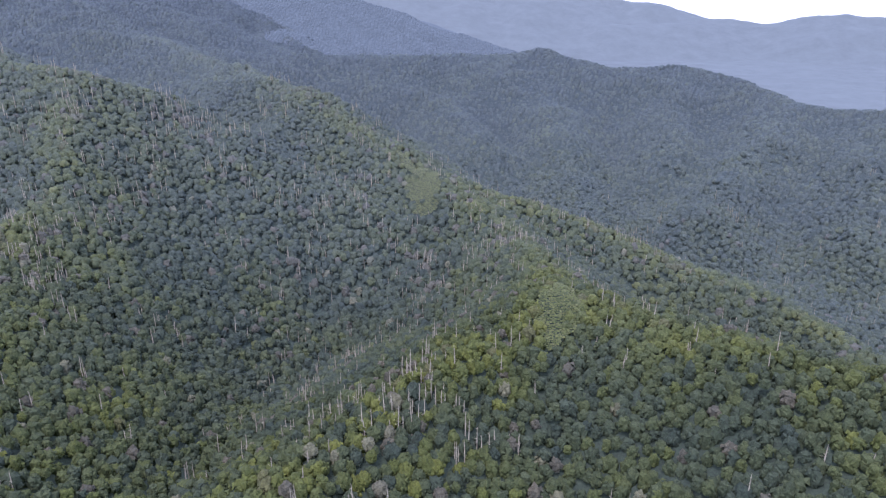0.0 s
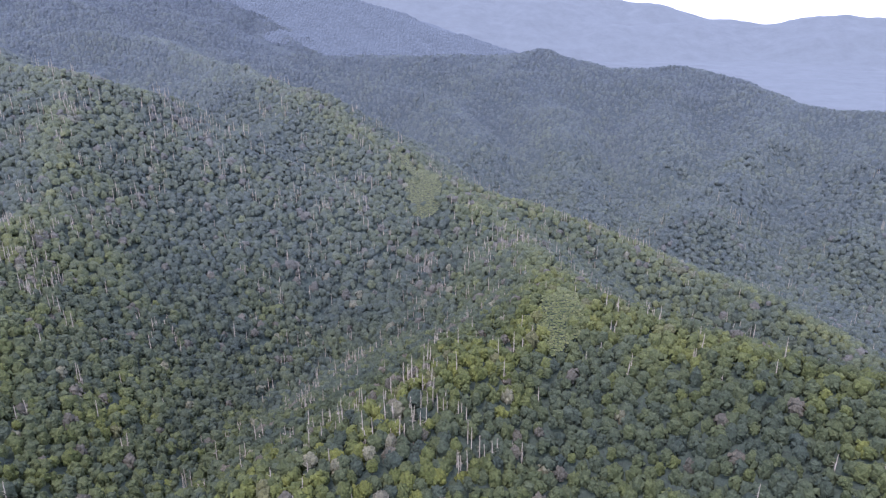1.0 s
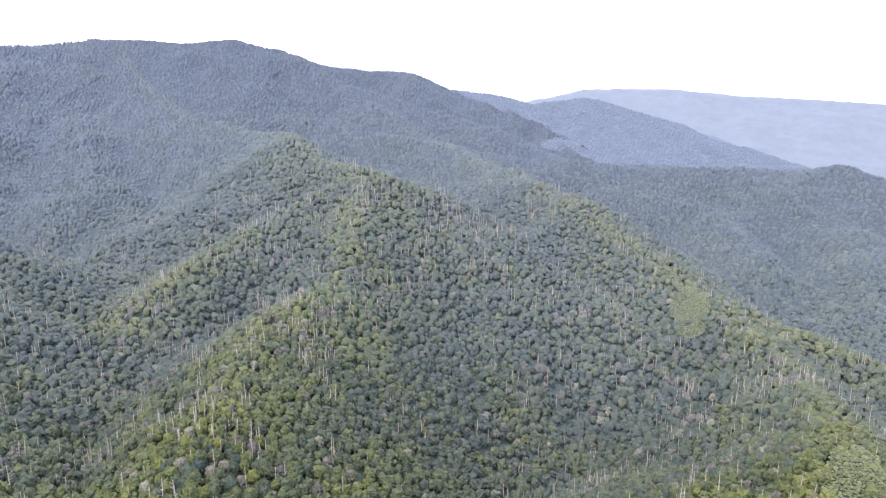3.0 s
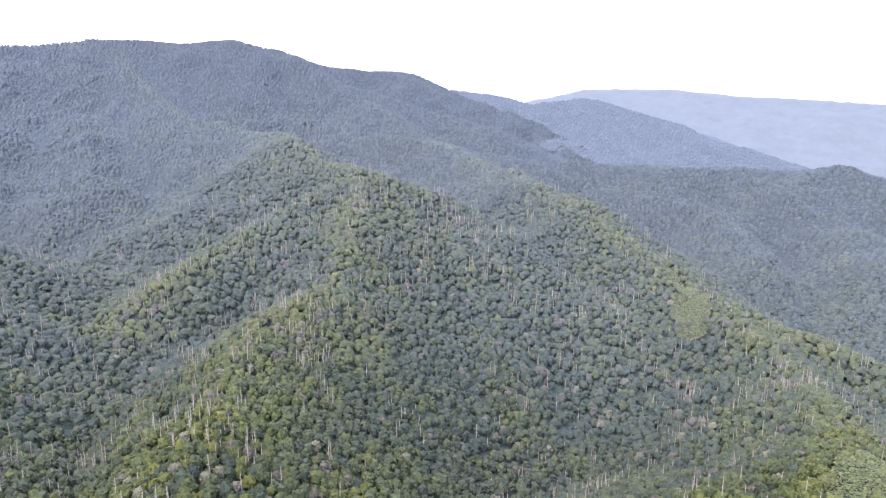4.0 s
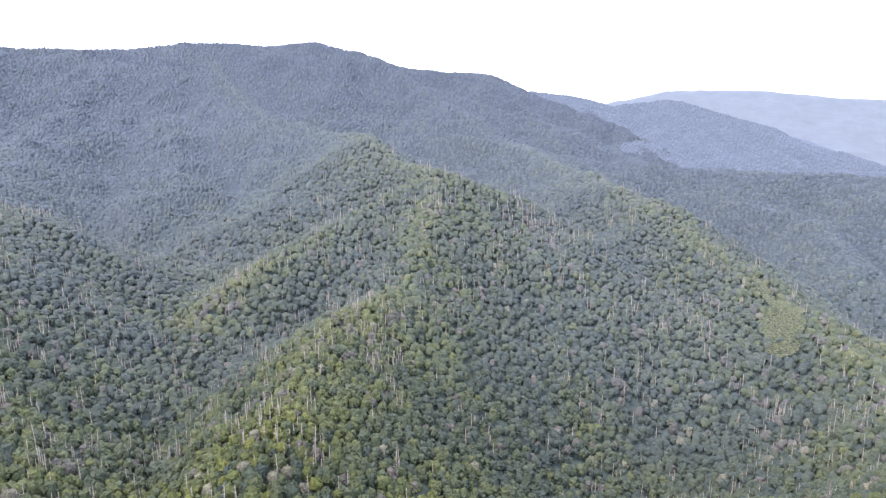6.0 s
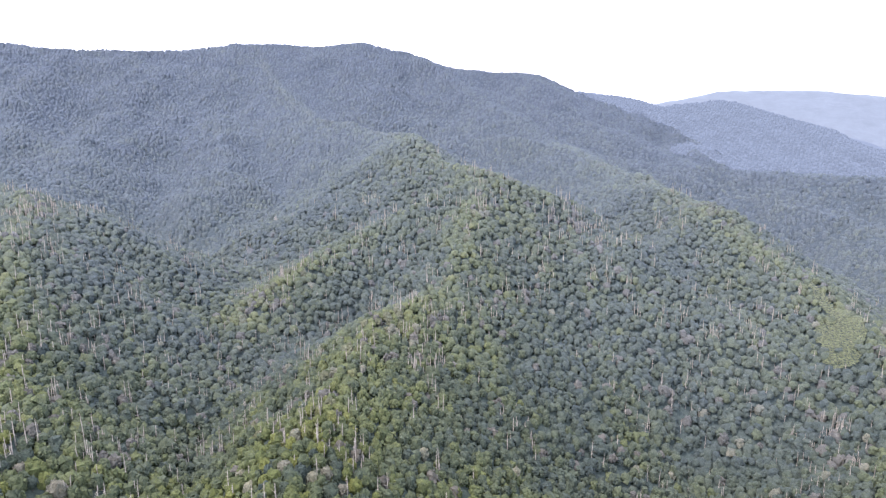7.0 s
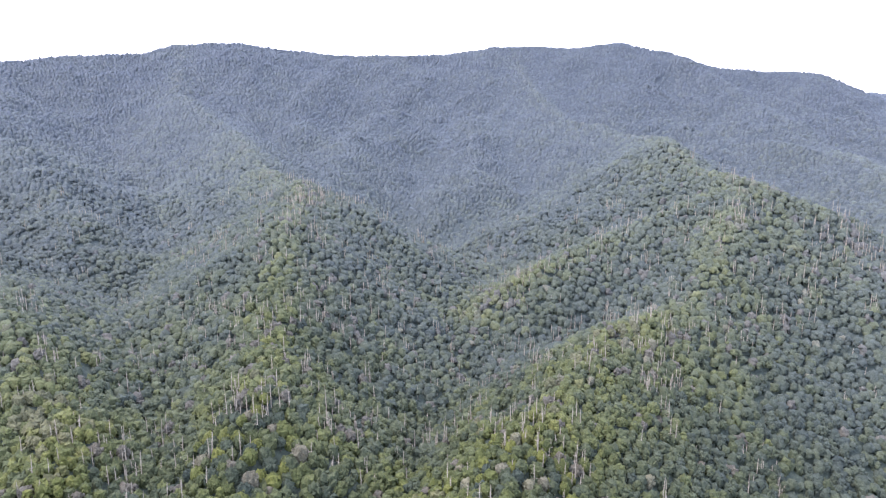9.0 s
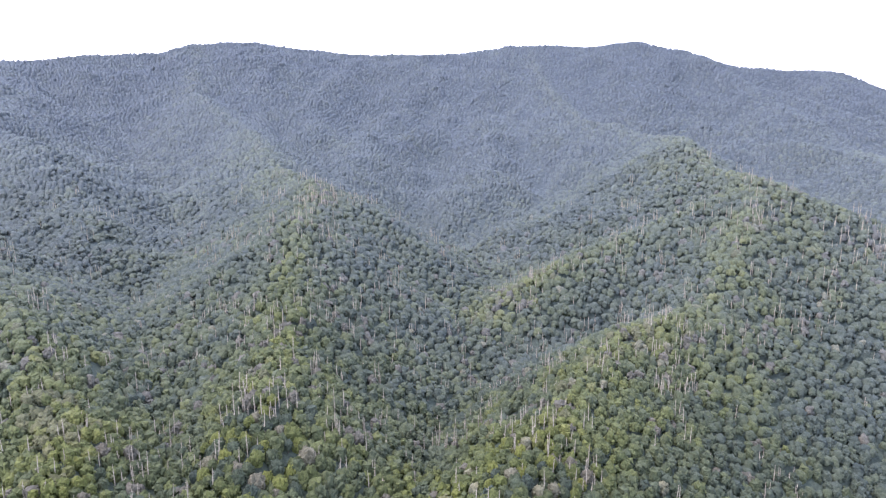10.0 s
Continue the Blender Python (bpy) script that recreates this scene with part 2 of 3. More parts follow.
def waves(x, y, size, seed):
    """Smooth value noise over the plan, about -1 to 1."""
    rng = np.random.RandomState(seed)
    grid = rng.uniform(-1, 1, (64, 64))
    u, v = x / size, y / size
    i, j = np.floor(u).astype(int), np.floor(v).astype(int)
    f, g = u - i, v - j
    f, g = f * f * (3 - 2 * f), g * g * (3 - 2 * g)
    at = lambda p, q: grid[p % 64, q % 64]
    return (at(i, j) * (1 - f) + at(i + 1, j) * f) * (1 - g) + (at(i, j + 1) * (1 - f) + at(i + 1, j + 1) * f) * g


def tree_height(x, y):
    """Canopy height above the ground, cut with distance from the camera to close gaps under far crowns."""
    return CANOPY - 7.0 * np.clip((np.hypot(x, y) - 800) / 600, 0, 1)


def height(x, y):
    """Height of the ground."""
    k = 6.0
    layers = [side(x, y, line, steep, soft) for steep, soft, line in RIDGES.values()]
    layers.append(np.full(x.shape, BASE))
    top = np.max(layers, axis=0)
    h = top + k * np.log(sum(np.exp(np.clip((a - top) / k, -60, 0)) for a in layers))
    gully = 5.0 * waves(x, y, 90, 3) + 2.5 * waves(x, y, 38, 4)
    ribs = 0.5 - np.abs(waves(x + 40 * waves(x, y, 210, 62), y, 150, 61)) + 0.45 * (0.5 - np.abs(waves(x, y, 70, 63)))   # small side spurs
    crests = np.min([off_line(x, y, RIDGES[name][2]) for name in ("crest_l", "crest_r", "q_crest", "spur_mid", "spur_left", "right_back", "slope_s")], axis=0)
    summit = 1 - np.exp(-(crests / 95) ** 2)
    ribs *= np.clip((np.hypot(x, y) - 550) / 900, 0, 1) * summit * 38 * np.clip((h - 60) / 60, 0, 1)
    return h - tree_height(x, y) + ribs + gully * np.clip((500 - np.abs(h - 250)) / 400, 0.3, 1) * np.clip(np.hypot(x, y) / 400, 0.3, 1.6)


_step = 12.0
_gx, _gy = np.arange(-3000, 1700, _step), np.arange(-260, 3160, _step)
LAND = height(*np.meshgrid(_gx, _gy))


def land(x, y):
    """The same height, read from a fine raster."""
    u = np.clip((x - _gx[0]) / _step, 0, len(_gx) - 1.001)
    v = np.clip((y - _gy[0]) / _step, 0, len(_gy) - 1.001)
    i, j = u.astype(int), v.astype(int)
    f, g = u - i, v - j
    return (LAND[j, i] * (1 - f) + LAND[j, i + 1] * f) * (1 - g) + (LAND[j + 1, i] * (1 - f) + LAND[j + 1, i + 1] * f) * g


def crestness(x, y, width=55.0):
    """1 on a spur's crest, 0 some way down its sides."""
    d = np.min([off_line(x, y, RIDGES[name][2]) for name in ("spur_mid", "spur_mid_l", "right_front", "right_dome", "right_back", "spur_left", "spur_far_l")], axis=0)
    return np.exp(-(d / width) ** 2)


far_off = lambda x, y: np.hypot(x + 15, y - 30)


def haze_with_distance(x, y):
    """Share of haze painted into the leaf colours, by distance from the camera's path."""
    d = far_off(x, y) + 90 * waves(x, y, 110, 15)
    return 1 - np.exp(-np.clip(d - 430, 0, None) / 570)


def joined(name, verts, faces, mat, attrs=None, smooth=True, parent=None):
    """One mesh object out of arrays of corners and triangles (or quads)."""
    me = bpy.data.meshes.new(name)
    n, k = faces.shape
    me.vertices.add(len(verts))
    me.vertices.foreach_set("co", verts.astype(np.float32).ravel())
    me.loops.add(n * k)
    me.loops.foreach_set("vertex_index", faces.astype(np.int32).ravel())
    me.polygons.add(n)
    me.polygons.foreach_set("loop_start", np.arange(0, n * k, k, dtype=np.int32))
    me.polygons.foreach_set("use_smooth", np.full(n, smooth))
    for key, val in (attrs or {}).items():
        me.attributes.new(key, "FLOAT", "POINT").data.foreach_set("value", val.astype(np.float32))
    me.update(calc_edges=True)
    me.materials.append(mat)
    ob = new(name, me)
    ob.parent = parent
    return ob


def sheet(xs, ys, fn):
    X, Y = np.meshgrid(xs, ys)
    V = np.stack([X, Y, fn(X, Y)], -1).reshape(-1, 3)
    w = len(xs)
    i = (np.arange(len(ys) - 1)[:, None] * w + np.arange(w - 1)[None]).ravel()
    return V, np.stack([i, i + 1, i + w + 1, i + w], 1)


def lines(*spans):
    return np.unique(np.concatenate([np.arange(a, b, s) for a, b, s in spans]))


# ---- ground ----
xs = lines((-4900, -2900, 140), (-2900, -1000, 24), (-1000, 500, 14), (500, 1500, 24), (1500, 4901, 150))
ys = lines((-4900, -300, 150), (-300, 1100, 14), (1100, 3100, 24), (3100, 4901, 120))
V, F = sheet(xs, ys, lambda x, y: land(x, y) + 0.30 * tree_height(x, y))   # top of the undergrowth, raised to make gaps between crowns less dark
tagged(joined("ground", V, F, M_GROUND, {"tint": 0.06 + 0.06 * waves(V[:, 0], V[:, 1], 30, 6), "haze_share": haze_with_distance(V[:, 0], V[:, 1])}), "steep mountain ground with dark green undergrowth below the trees", "ground", kind="structure")


def back_height(lines_, floor):
    def fn(x, y):
        h = np.full(x.shape, floor)
        for steep, soft, line in lines_:
            h = np.maximum(h, side(x, y, line, steep, soft))
        return h + 22 * waves(x, y, 170, 8) * np.clip((h - 60) / 60, 0, 1) * np.clip((400 - h) / 150, 0.12, 1) + 3.5 * waves(x, y, 40, 9) + 2.0 * waves(x, y, 26, 10)
    return fn


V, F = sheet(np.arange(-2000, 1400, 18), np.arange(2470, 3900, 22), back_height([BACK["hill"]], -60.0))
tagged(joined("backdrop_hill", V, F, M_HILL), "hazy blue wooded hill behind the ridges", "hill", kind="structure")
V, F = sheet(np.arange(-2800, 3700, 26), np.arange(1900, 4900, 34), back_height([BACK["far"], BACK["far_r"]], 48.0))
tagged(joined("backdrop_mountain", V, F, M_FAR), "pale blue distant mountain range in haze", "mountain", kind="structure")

# ---- trees ----
def crown_shape(rng, tufts, sides, around=6, rings=2, low=-0.5):
    """A broadleaf crown 1 in radius and about 1 high: a closed uneven core, and over it ragged tufts of leaves, each a small tented fan."""
    vs, fs = [], []
    core = 0.97 if not tufts else 0.80
    vs.append((0, 0, core * rng.uniform(0.9, 1.1)))
    for i in range(rings):
        polar = math.radians(40) + (math.acos(low) - math.radians(40)) * i / (rings - 1)
        for k in range(around):
            turn = (k + 0.5 * (i % 2) + rng.uniform(-0.25, 0.25)) * 6.2832 / around
            r = core * rng.uniform(0.84, 1.16)
            vs.append((r * math.sin(polar) * math.cos(turn), r * math.sin(polar) * math.sin(turn), r * math.cos(polar)))
    fs += [(0, 1 + k, 1 + (k + 1) % around) for k in range(around)]
    for i in range(rings - 1):
        p, q = 1 + i * around, 1 + (i + 1) * around
        for k in range(around):
            j = (k + 1) % around
            fs += [(p + k, q + k, q + j), (p + k, q + j, p + j)] if i % 2 else [(p + k, q + k, p + j), (p + j, q + k, q + j)]
    size = 1.35 / math.sqrt(max(tufts, 1))
    for c in range(tufts):
        up = 1 - 1.3 * (c + 0.3) / tufts
        turn = c * 2.39996 + rng.uniform(-0.5, 0.5)
        flat = math.sqrt(max(0.0, 1 - up * up))
        out = Vector((flat * math.cos(turn), flat * math.sin(turn), up))
        at = out * rng.uniform(0.72, 0.98)
        axis = (out + Vector((0, 0, 0.35))).normalized()
        m = axis.to_track_quat("Z", "Y").to_matrix()
        s = size * rng.uniform(0.7, 1.25)
        spin = rng.uniform(0, 6.28)
        ring = [at + m @ Vector((s * q * math.cos(spin + k * 6.2832 / sides), s * q * math.sin(spin + k * 6.2832 / sides), -s * rng.uniform(0.35, 0.9)))
                for k, q in enumerate(rng.uniform(0.75, 1.25, sides))]
        n = len(vs)
        vs += [tuple(at + axis * s * rng.uniform(0.1, 0.4))] + [tuple(v) for v in ring]
        fs += [(n, n + 1 + k, n + 1 + (k + 1) % sides) for k in range(sides)]
    return np.array(vs), np.array(fs)


def fir_shape(rng):
    """A narrow conifer crown 1 in radius and about 3 high."""
    vs, fs = [], []
    for tier, (z0, z1, r) in enumerate(((0, 1.3, 1.0), (0.8, 2.2, 0.72), (1.7, 3.2, 0.42))):
        ring = [(r * rng.uniform(0.8, 1.15) * math.cos(i * 1.2566), r * rng.uniform(0.8, 1.15) * math.sin(i * 1.2566), z0 + rng.uniform(-0.1, 0.1)) for i in range(5)]
        vs += ring + [(0, 0, z1)]
        fs += [(tier * 6 + i, tier * 6 + (i + 1) % 5, tier * 6 + 5) for i in range(5)]
    return np.array(vs), np.array(fs)


def scatter(seed, gap, inside):
    """Tree sites: a shaken grid over the plan; inside(x, y) keeps a site."""
    rng = np.random.RandomState(seed)
    X, Y = np.meshgrid(np.arange(-2850, 1450, gap), np.arange(-150, 3000, gap))
    X = X + (np.arange(X.shape[0]) % 2)[:, None] * gap / 2
    x, y = (X + rng.uniform(-0.36, 0.36, X.shape) * gap).ravel(), (Y + rng.uniform(-0.36, 0.36, Y.shape) * gap).ravel()
    keep = inside(x, y)
    x, y = x[keep], y[keep]
    return x, y, land(x, y), rng


def set_out(x, y, z, radius, tall, shapes, rng):
    """Corners, triangles and owner of each corner, with one of the shapes at each site."""
    which = rng.randint(0, len(shapes), len(x))
    turn = rng.uniform(0, 6.283, len(x))
    Vs, Fs, Os, base = [], [], [], 0
    for k, (sv, sf) in enumerate(shapes):
        s = np.where(which == k)[0]
        if not len(s):
            continue
        c, q = np.cos(turn[s])[:, None], np.sin(turn[s])[:, None]
        r = radius[s][:, None]
        v = np.stack([(sv[:, 0] * c - sv[:, 1] * q) * r + x[s][:, None], (sv[:, 0] * q + sv[:, 1] * c) * r + y[s][:, None],
                      sv[:, 2] * tall[s][:, None] + z[s][:, None]], -1)
        Fs.append((sf[None] + (np.arange(len(s)) * len(sv))[:, None, None] + base).reshape(-1, 3))
        base += len(s) * len(sv)
        Vs.append(v.reshape(-1, 3))
        Os.append(np.repeat(s, len(sv)))
    return np.concatenate(Vs), np.concatenate(Fs), np.concatenate(Os)


def plant(name, x, y, z, radius, tall, tint, shapes, mat, rng, smooth=False):
    v, f, own = set_out(x, y, z, radius, tall, shapes, rng)
    return joined(name, v, f, mat, {"tint": tint[own], "haze_share": haze_with_distance(x, y)[own]}, smooth=smooth)


CLEARINGS = [(91, 472, 34, 14, 78), (-15, 850, 52, 20, 92), (-40, 915, 30, 7, 118)]


def in_clearing(x, y):
    out = np.zeros(x.shape, bool)
    for cx, cy, a, b, turn in CLEARINGS:
        c, s = math.cos(radians(turn)), math.sin(radians(turn))
        u, v = (x - cx) * c + (y - cy) * s, (y - cy) * c - (x - cx) * s
        out |= (u / a) ** 2 + (v / b) ** 2 + 0.5 * waves(x, y, 9, 5) + 0.3 * waves(x, y, 19, 7) < 1.15
    return out


def wedge(x, y):
    """Sites kept to fit the camera's view: within the bearings it turns through, and not hidden from it by a nearer
    ridge.
    """
    bearing = np.degrees(np.arctan2(-x, y + 60))
    keep = (bearing > -34.5) & (bearing < 88)
    d = far_off(x, y)
    s = np.where(keep & (d > 500))[0]
    top = land(x[s], y[s]) + 28 + 20 * (d[s] < 1000)
    seen = np.zeros(len(s), bool)
    for mx, my in ((0, 0), (-25, 70)):   # the camera's first and last places
        open_ = np.ones(len(s), bool)
        for f in (0.97, 0.94, 0.91, 0.88, 0.84, 0.8, 0.75, 0.7, 0.64, 0.58, 0.5):
            open_ &= land(mx + (x[s] - mx) * f, my + (y[s] - my) * f) < 418 + (top - 418) * f
        seen |= open_
    keep[s] = seen & ((top > 90) | (y[s] < 2100))
    return keep


# where many hemlocks died together, and where a few did
DEAD_THICK = [(-345, 880), (-311, 896), (-290, 890), (-367, 599), (-354, 558), (-324, 534), (-460, 655), (-495, 610), (-12, 724), (88, 708), (60, 735), (-30, 375), (-60, 385), (-800, 465), (-700, 405), (-663, 286), (-880, 385), (-467, 242), (-5, 419), (-19, 390), (-95, 560), (-80, 600), (70, 714), (95, 688), (47, 677), (5, 700)]
DEAD_THIN = [(-325, 800), (-518, 573), (-553, 668), (-567, 608), (-531, 735), (-474, 785), (-475, 733), (-415, 852), (-322, 650), (-325, 732), (-260, 816), (-105, 958), (-60, 930), (-30, 795), (-59, 765), (46, 705), (43, 783), (-154, 730),
             (-174, 681), (-134, 797), (-232, 805), (-169, 811), (-239, 558), (-371, 435), (-365, 395), (-400, 375), (-312, 382), (-504, 471), (-809, 526), (-755, 341), (-644, 236), (-558, 307), (-95, 460), (10, 362), (-7, 651), (112, 690), (12, 468), (-40, 613), (-115, 520)]


def spot(x, y, places, r):
    return np.max([np.exp(-((x - cx) ** 2 + (y - cy) ** 2) / r ** 2) for cx, cy in places], axis=0)


def dead_share(x, y):
    """How many of the trees are dead hemlocks, by site."""
    low = lambda name, width, first=0, last=None: np.exp(-(off_line(x, y, RIDGES[name][2][first:last]) / width) ** 2)
    w = (0.16 * low("spur_mid", 80, 0, 6) + 0.12 * low("right_front", 60, 1) + 0.34 * low("spur_left", 100, 4) + 0.20 * low("spur_mid_l", 45) + 0.20 * low("spur_far_l", 80, 1)
         + 0.16 * low("right_back", 80, 3, 10) + 0.16 * low("spur_mid_r", 90) + 0.08)
    patch = np.clip(0.4 + 0.7 * waves(x, y, 48, 17) + 0.7 * waves(x, y, 17, 18), 0.03, 1.4)
    return w * patch * 0.7 + 0.52 * spot(x, y, DEAD_THICK, 19.0) + 0.28 * spot(x, y, DEAD_THIN, 17.0)


def tints(x, y, rng):
    """Kind of tree by site: yellow-green oaks on the crests, darker woods in the coves, a scatter of the rest."""
    t = 0.345 + 0.16 * crestness(x, y) + 0.20 * crestness(x, y, 16.0) + 0.11 * waves(x, y, 120, 11) + 0.15 * waves(x, y, 38, 12) + rng.normal(0, 0.12, len(x))
    for cx, cy, reach, more in ((-290, 310, 110, 0.10), (-450, 210, 100, 0.12), (-620, 120, 120, 0.12)):
        t = t + more * np.exp(-((x - cx) ** 2 + (y - cy) ** 2) / reach ** 2)
    t = np.clip(t, 0, 0.9)
    odd = rng.uniform(0, 1, len(x))
    return np.where(odd < (0.02 + 0.22 * np.clip(dead_share(x, y), 0, 1)) * (far_off(x, y) < 1100), 0.94, np.where((odd > 0.992) & (far_off(x, y) < 900), 1.0, t))


srng = np.random.RandomState(5)
near_shapes = [crown_shape(srng, 13, 5) for _ in range(16)]
mid_shapes = [crown_shape(srng, 7, 4, 5) for _ in range(16)]
high_shapes = [crown_shape(srng, 0, 0, 5) for _ in range(16)]
BANDS = [("hardwood_forest", 21, 7.2, 0, 640, near_shapes, M_LEAF, "dense green hardwood forest covering steep mountain spurs"),
         ("cove_forest", 22, 7.6, 640, 1250, mid_shapes, M_LEAF, "green forest on the middle slopes and in the coves"),
         ("mountain_forest", 23, 8.0, 1250, 2000, high_shapes, M_LEAF_FAR, "hazy blue-green forest on the upper mountain side"),
         ("summit_forest", 24, 9.4, 2000, 3100, high_shapes, M_LEAF_FAR, "hazy blue forest below the mountain crest")]
# stretches of the spurs' noses where the trees stand singly: x, y, number of trees
STANDS = [(-30, 350, 115), (-285, 345, 95), (-430, 225, 85)]
uneven = lambda x, y: far_off(x, y) * (1 + 0.24 * waves(x, y, 11, 33) + 0.06 * waves(x, y, 60, 34))   # crown detail falls with distance from the camera; noise blurs the bands' borders
single = None
for name, seed, gap, inner, outer, shapes, mat, label in BANDS:
    x, y, z, rng = scatter(seed, gap, lambda x, y: (uneven(x, y) >= inner) & (uneven(x, y) < outer) & wedge(x, y) & (~in_clearing(x, y) | (waves(x, y, 5, 6) > 0.62)))
    r = np.clip(rng.normal(0.76 if inner < 1000 else 0.74, 0.15, len(x)), 0.45, 1.15) * gap
    tall = r * rng.uniform(1.1, 1.6, len(x)) * (0.80 if inner == 640 else 1.0)
    foot = z + tree_height(x, y) - tall + rng.normal(0, 1.5, len(x)) * (0.62 if inner == 640 else 1.0)
    if single is None:
        pick = np.zeros(len(x), bool)
        for cx, cy, count in STANDS:
            pick[np.argsort(np.hypot(x - cx, y - cy))[:count]] = True
        single = list(zip(x[pick], y[pick], z[pick], r[pick], tall[pick], foot[pick]))
        keep = ~pick
        x, y, foot, r, tall = x[keep], y[keep], foot[keep], r[keep], tall[keep]
    woods = plant(name, x, y, foot, r, tall, tints(x, y, rng), shapes, mat, rng, inner > 500)
    tagged(woods, label, "forest", kind="stuff")

# ---- woods on the hill behind ----
hill_land = back_height([BACK["hill"]], -60.0)
rng = np.random.RandomState(29)
X, Y = np.meshgrid(np.arange(-1750, 450, 12.5), np.arange(2480, 3330, 12.5))
x, y = (X + rng.uniform(-4, 4, X.shape)).ravel(), (Y + rng.uniform(-4, 4, X.shape)).ravel()
z = hill_land(x, y)
k = (z > 95) & (z > land(x, y) - 10)
x, y, z = x[k], y[k], z[k]
r = rng.uniform(6.0, 9.5, len(x))
# these trees share the hill's glowing haze colour
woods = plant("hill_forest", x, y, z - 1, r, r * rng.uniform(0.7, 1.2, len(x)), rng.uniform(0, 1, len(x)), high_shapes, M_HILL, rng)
tagged(woods, "hazy blue woods covering the hill behind the ridges", "forest", kind="stuff")

# ---- firs along the summit ----
x, y, z, rng = scatter(31, 13.0, lambda x, y: (far_off(x, y) > 1900) & (far_off(x, y) < 3100) & wedge(x, y))
d = off_line(x, y, RIDGES["crest_l"][2] + RIDGES["crest_r"][2])
k = (d < 70) & (rng.uniform(0, 1, len(x)) < 0.5)
x, y, z = x[k], y[k], z[k]
r = rng.uniform(2.4, 4.0, len(x))
firs = plant("fir_woods", x, y, z + 2 + 2 * rng.uniform(-1, 1, len(x)), r, r * rng.uniform(0.9, 1.3, len(x)), rng.uniform(0.0, 0.4, len(x)), [fir_shape(srng) for _ in range(5)], M_LEAF_FAR, rng)
tagged(firs, "dark pointed firs along the mountain crest", "forest", kind="stuff")

# ---- heath in the clearings ----
x, y, z, rng = scatter(41, 1.6, lambda x, y: (far_off(x, y) < 1100) & in_clearing(x, y))
r = rng.uniform(0.9, 1.7, len(x))
heath = plant("heath_shrubs", x, y, z + tree_height(x, y) - 4.5, r, r * rng.uniform(0.25, 0.42, len(x)), rng.uniform(0, 1, len(x)), high_shapes, M_SHRUB, rng, True)
tagged(heath, "low yellow-green heath shrubs in a clearing on the ridge", "shrubs", kind="stuff")


# ---- dead trees ----
def tube(p, q, r0, r1, sides=4, cap=True):
    """A tapered stick from p to q."""
    p, q = Vector(p), Vector(q)
    m = (q - p).to_track_quat("Z", "Y").to_matrix()
    vs = [tuple(c + m @ Vector((r * math.cos(i * 6.2832 / sides), r * math.sin(i * 6.2832 / sides), 0))) for c, r in ((p, r0), (q, r1)) for i in range(sides)]
    fs = []
    for i in range(sides):
        j = (i + 1) % sides
        fs += [(i, j, sides + j), (i, sides + j, sides + i)]
    if cap:
        fs += [(sides, sides + i, sides + i + 1) for i in range(1, sides - 1)]
    return np.array(vs), np.array(fs)


def together(pieces):
    n, vs, fs = 0, [], []
    for v, f in pieces:
        vs.append(v)
        fs.append(f + n)
        n += len(v)
    return np.concatenate(vs), np.concatenate(fs)


def snag_pieces(rng, tall, twigs):
    """Trunk and bare branches of a dead hemlock: a leaning, broken pole with stubs that droop or rise."""
    lean = rng.uniform(-0.02, 0.02, 2)
    at = lambda s: (lean[0] * s * tall + 0.25 * math.sin(s * 5 + lean[0] * 90), lean[1] * s * tall, s * tall)
    trunk = together([tube(at(0), at(0.55), 0.44, 0.34, 5, False), tube(at(0.55), at(0.86), 0.34, 0.22, 5, False), tube(at(0.86), at(1.0), 0.22, 0.08, 5)])
    branches = []
    for _ in range(twigs):
        s = rng.uniform(0.48, 0.95)
        a = rng.uniform(0, 6.283)
        ln = (1.15 - s) * rng.uniform(2.0, 5.0)
        p = at(s)
        branches.append(tube(p, (p[0] + ln * math.cos(a), p[1] + ln * math.sin(a), p[2] + ln * rng.uniform(-0.25, 0.6)), 0.13, 0.05, 3, False))
    return trunk, branches


x, y, z, rng = scatter(51, 6.6, lambda x, y: (far_off(x, y) > 240) & (far_off(x, y) < 1250) & wedge(x, y) & ~in_clearing(x, y))
k = rng.uniform(0, 1, len(x)) < dead_share(x, y) * np.clip((1350 - far_off(x, y)) / 500, 0.1, 1)
x, y = x[k], y[k]
more = np.repeat(np.arange(len(x)), np.where(rng.uniform(0, 1, len(x)) < 0.35, 2, 0))   # some died in small groups
x, y = np.append(x, x[more] + rng.uniform(-6, 6, len(more))), np.append(y, y[more] + rng.uniform(-6, 6, len(more)))
z = land(x, y)
near_first = np.argsort(np.min([np.hypot(x - cx, y - cy) for cx, cy, _ in STANDS], axis=0))
lone, rest = near_first[:290], near_first[290:]
models = [together([t, *b]) for t, b in (snag_pieces(srng, h, 6) for h in (17, 18, 19, 21, 22, 24))]
v, f, own = set_out(x[rest], y[rest], z[rest] - 1, rng.uniform(0.85, 1.15, len(rest)), rng.uniform(0.8, 1.15, len(rest)), models, rng)
tagged(joined("dead_hemlock_stands", v, f, M_SNAG, smooth=False), "grey bare trunks of dead hemlocks among the green trees", "dead trees", kind="stuff")


def part(name, piece, mat, parent, smooth=True):
    return joined(name, piece[0], piece[1], mat, smooth=smooth, parent=parent)


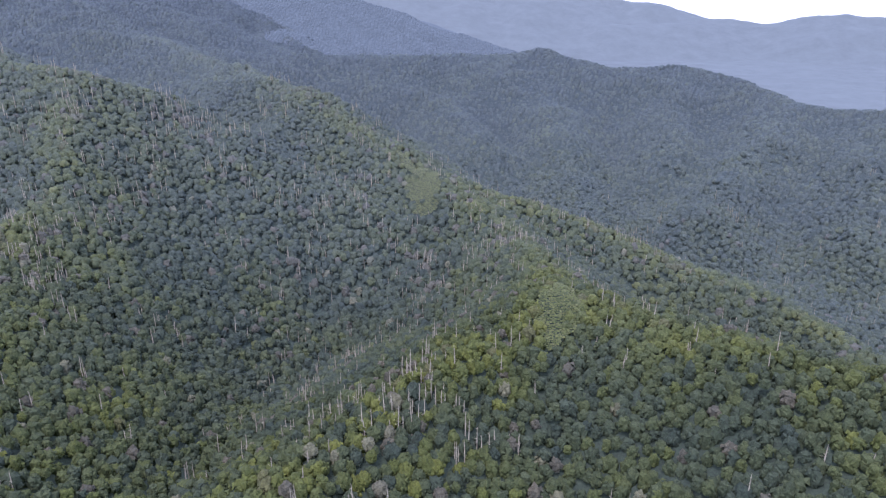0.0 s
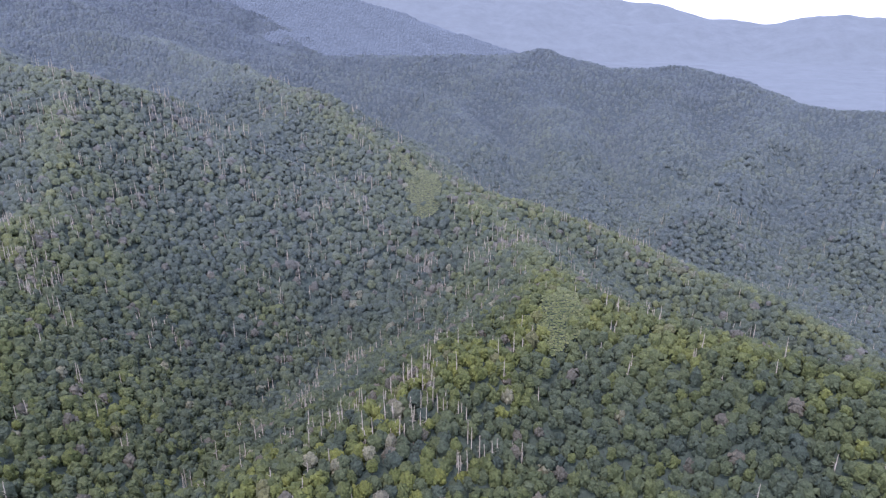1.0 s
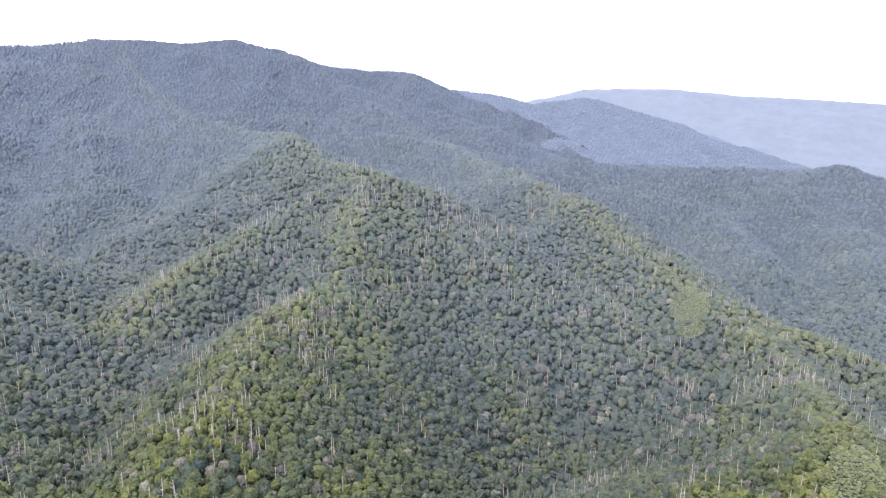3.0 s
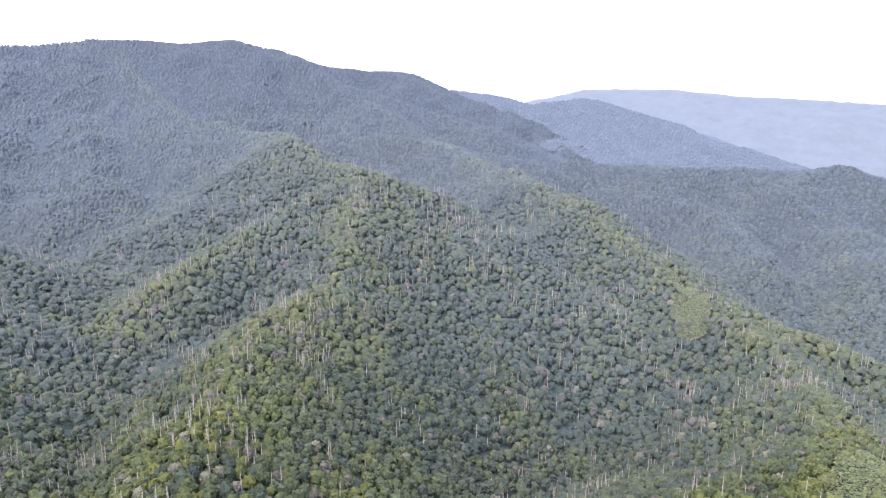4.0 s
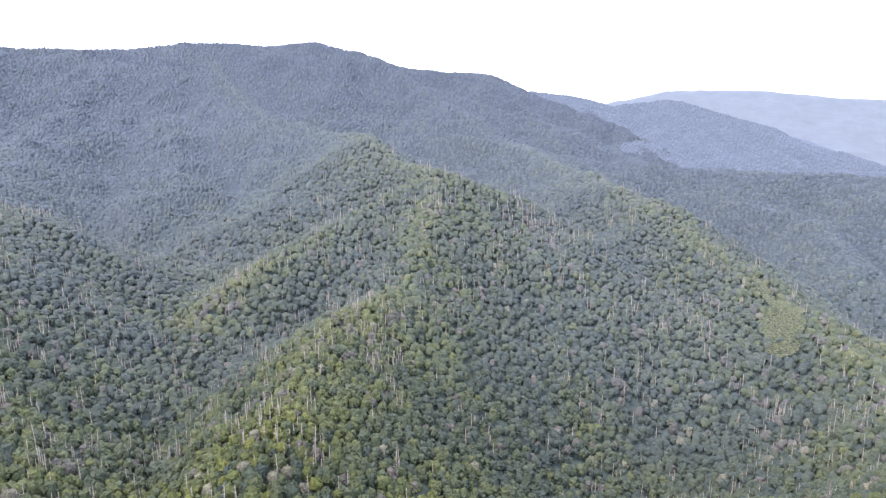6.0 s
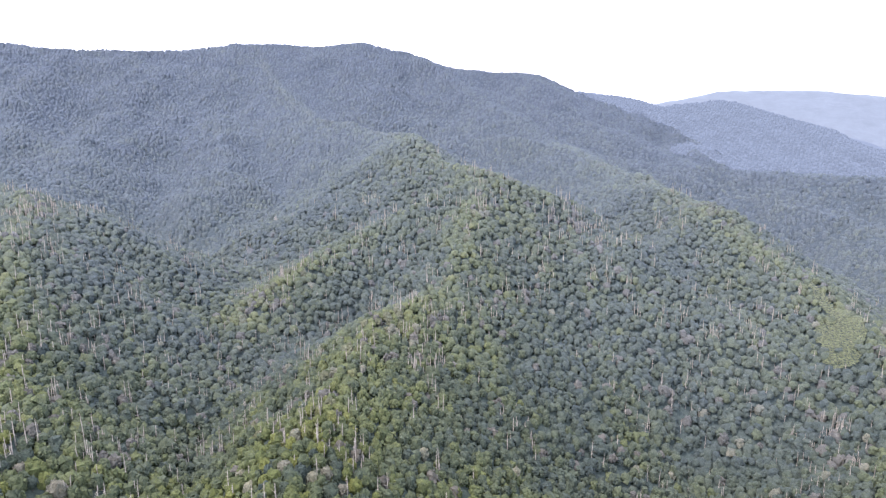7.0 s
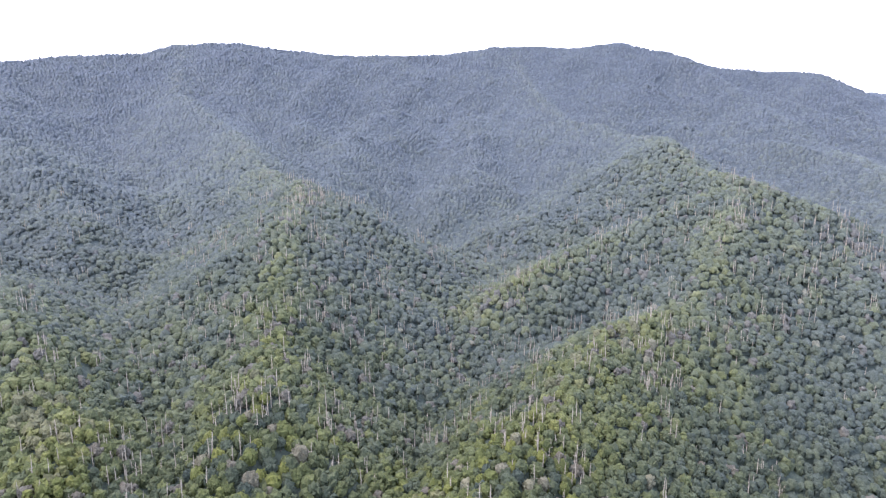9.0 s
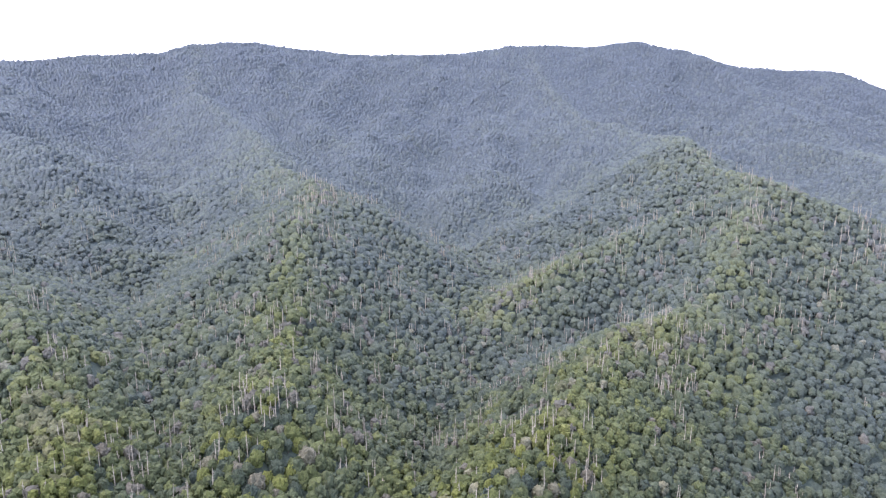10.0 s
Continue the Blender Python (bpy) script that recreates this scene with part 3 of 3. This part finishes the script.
def dead_hemlock(rng, tall):
    top = tagged(new("dead_hemlock"), ("tall" if tall > 20.5 else "short broken") + " grey dead hemlock trunk with bare branch stubs", "dead tree", "dead hemlocks on the spurs")
    trunk, branches = snag_pieces(rng, tall, 9)
    part("trunk", trunk, M_SNAG, top, False)
    for b in branches:
        part("branch", b, M_SNAG, top, False)
    return top


KINDS = {"dark_green": "dark green hardwood tree with a rounded, clumpy leaf crown",
         "mid_green": "mid-green hardwood tree with a broad, rounded leaf crown",
         "bright_green": "bright green hardwood tree with a dense rounded crown",
         "yellow_green": "yellow-green oak with a broad clumpy crown on the spur",
         "grey_brown": "thin grey-brown tree crown among green trees"}


def hardwood(rng, kind):
    """A broadleaf tree 1 in crown radius: tapered trunk, limbs, crown of many tufts of leaves."""
    top = tagged(new("hardwood_tree"), KINDS[kind], "tree", "hardwood trees on the spurs")
    part("trunk", together([tube((0, 0, -1.6), (0, 0, -0.2), 0.075, 0.055, 6, False), tube((0, 0, -0.2), (0.03, 0.02, 0.7), 0.055, 0.02, 6, False)]), M_BARK, top)
    for i in range(4):
        turn = i * 1.7 + rng.uniform(-0.4, 0.4)
        part("limb", tube((0, 0, -0.3 + 0.14 * i), (0.5 * math.cos(turn), 0.5 * math.sin(turn), 0.2 + 0.1 * i), 0.03, 0.01, 4, False), M_BARK, top)
    part("crown", crown_shape(rng, 34, 6, 10, 5, -0.7), M_TREES[kind], top, False)
    return top


models = [dead_hemlock(srng, h) for h in (18, 19, 20, 22, 23, 25)]
for n, i in enumerate(lone):
    m = Matrix.LocRotScale((x[i], y[i], z[i] - 1), Euler((0, 0, rng.uniform(0, 6.28))), (1, 1, 1))
    s = rng.uniform(0.8, 1.15)
    ob = models[n] if n < len(models) else copy_thing(models[n % len(models)], m)
    ob.matrix_basis = m @ Matrix.Diagonal((1, 1, s, 1))
models = [hardwood(srng, kind) for kind in ("mid_green", "dark_green", "bright_green", "mid_green", "bright_green", "yellow_green", "mid_green", "dark_green", "bright_green", "yellow_green", "mid_green", "grey_brown")]
for n, (tx, ty, tz, r, tall, foot) in enumerate(single):
    m = Matrix.LocRotScale((tx, ty, foot), Euler((0, 0, rng.uniform(0, 6.28))), (1, 1, 1))
    ob = models[n] if n < len(models) else copy_thing(models[n % len(models)], m)
    ob.matrix_basis = m @ Matrix.Diagonal((r, r, tall, 1))
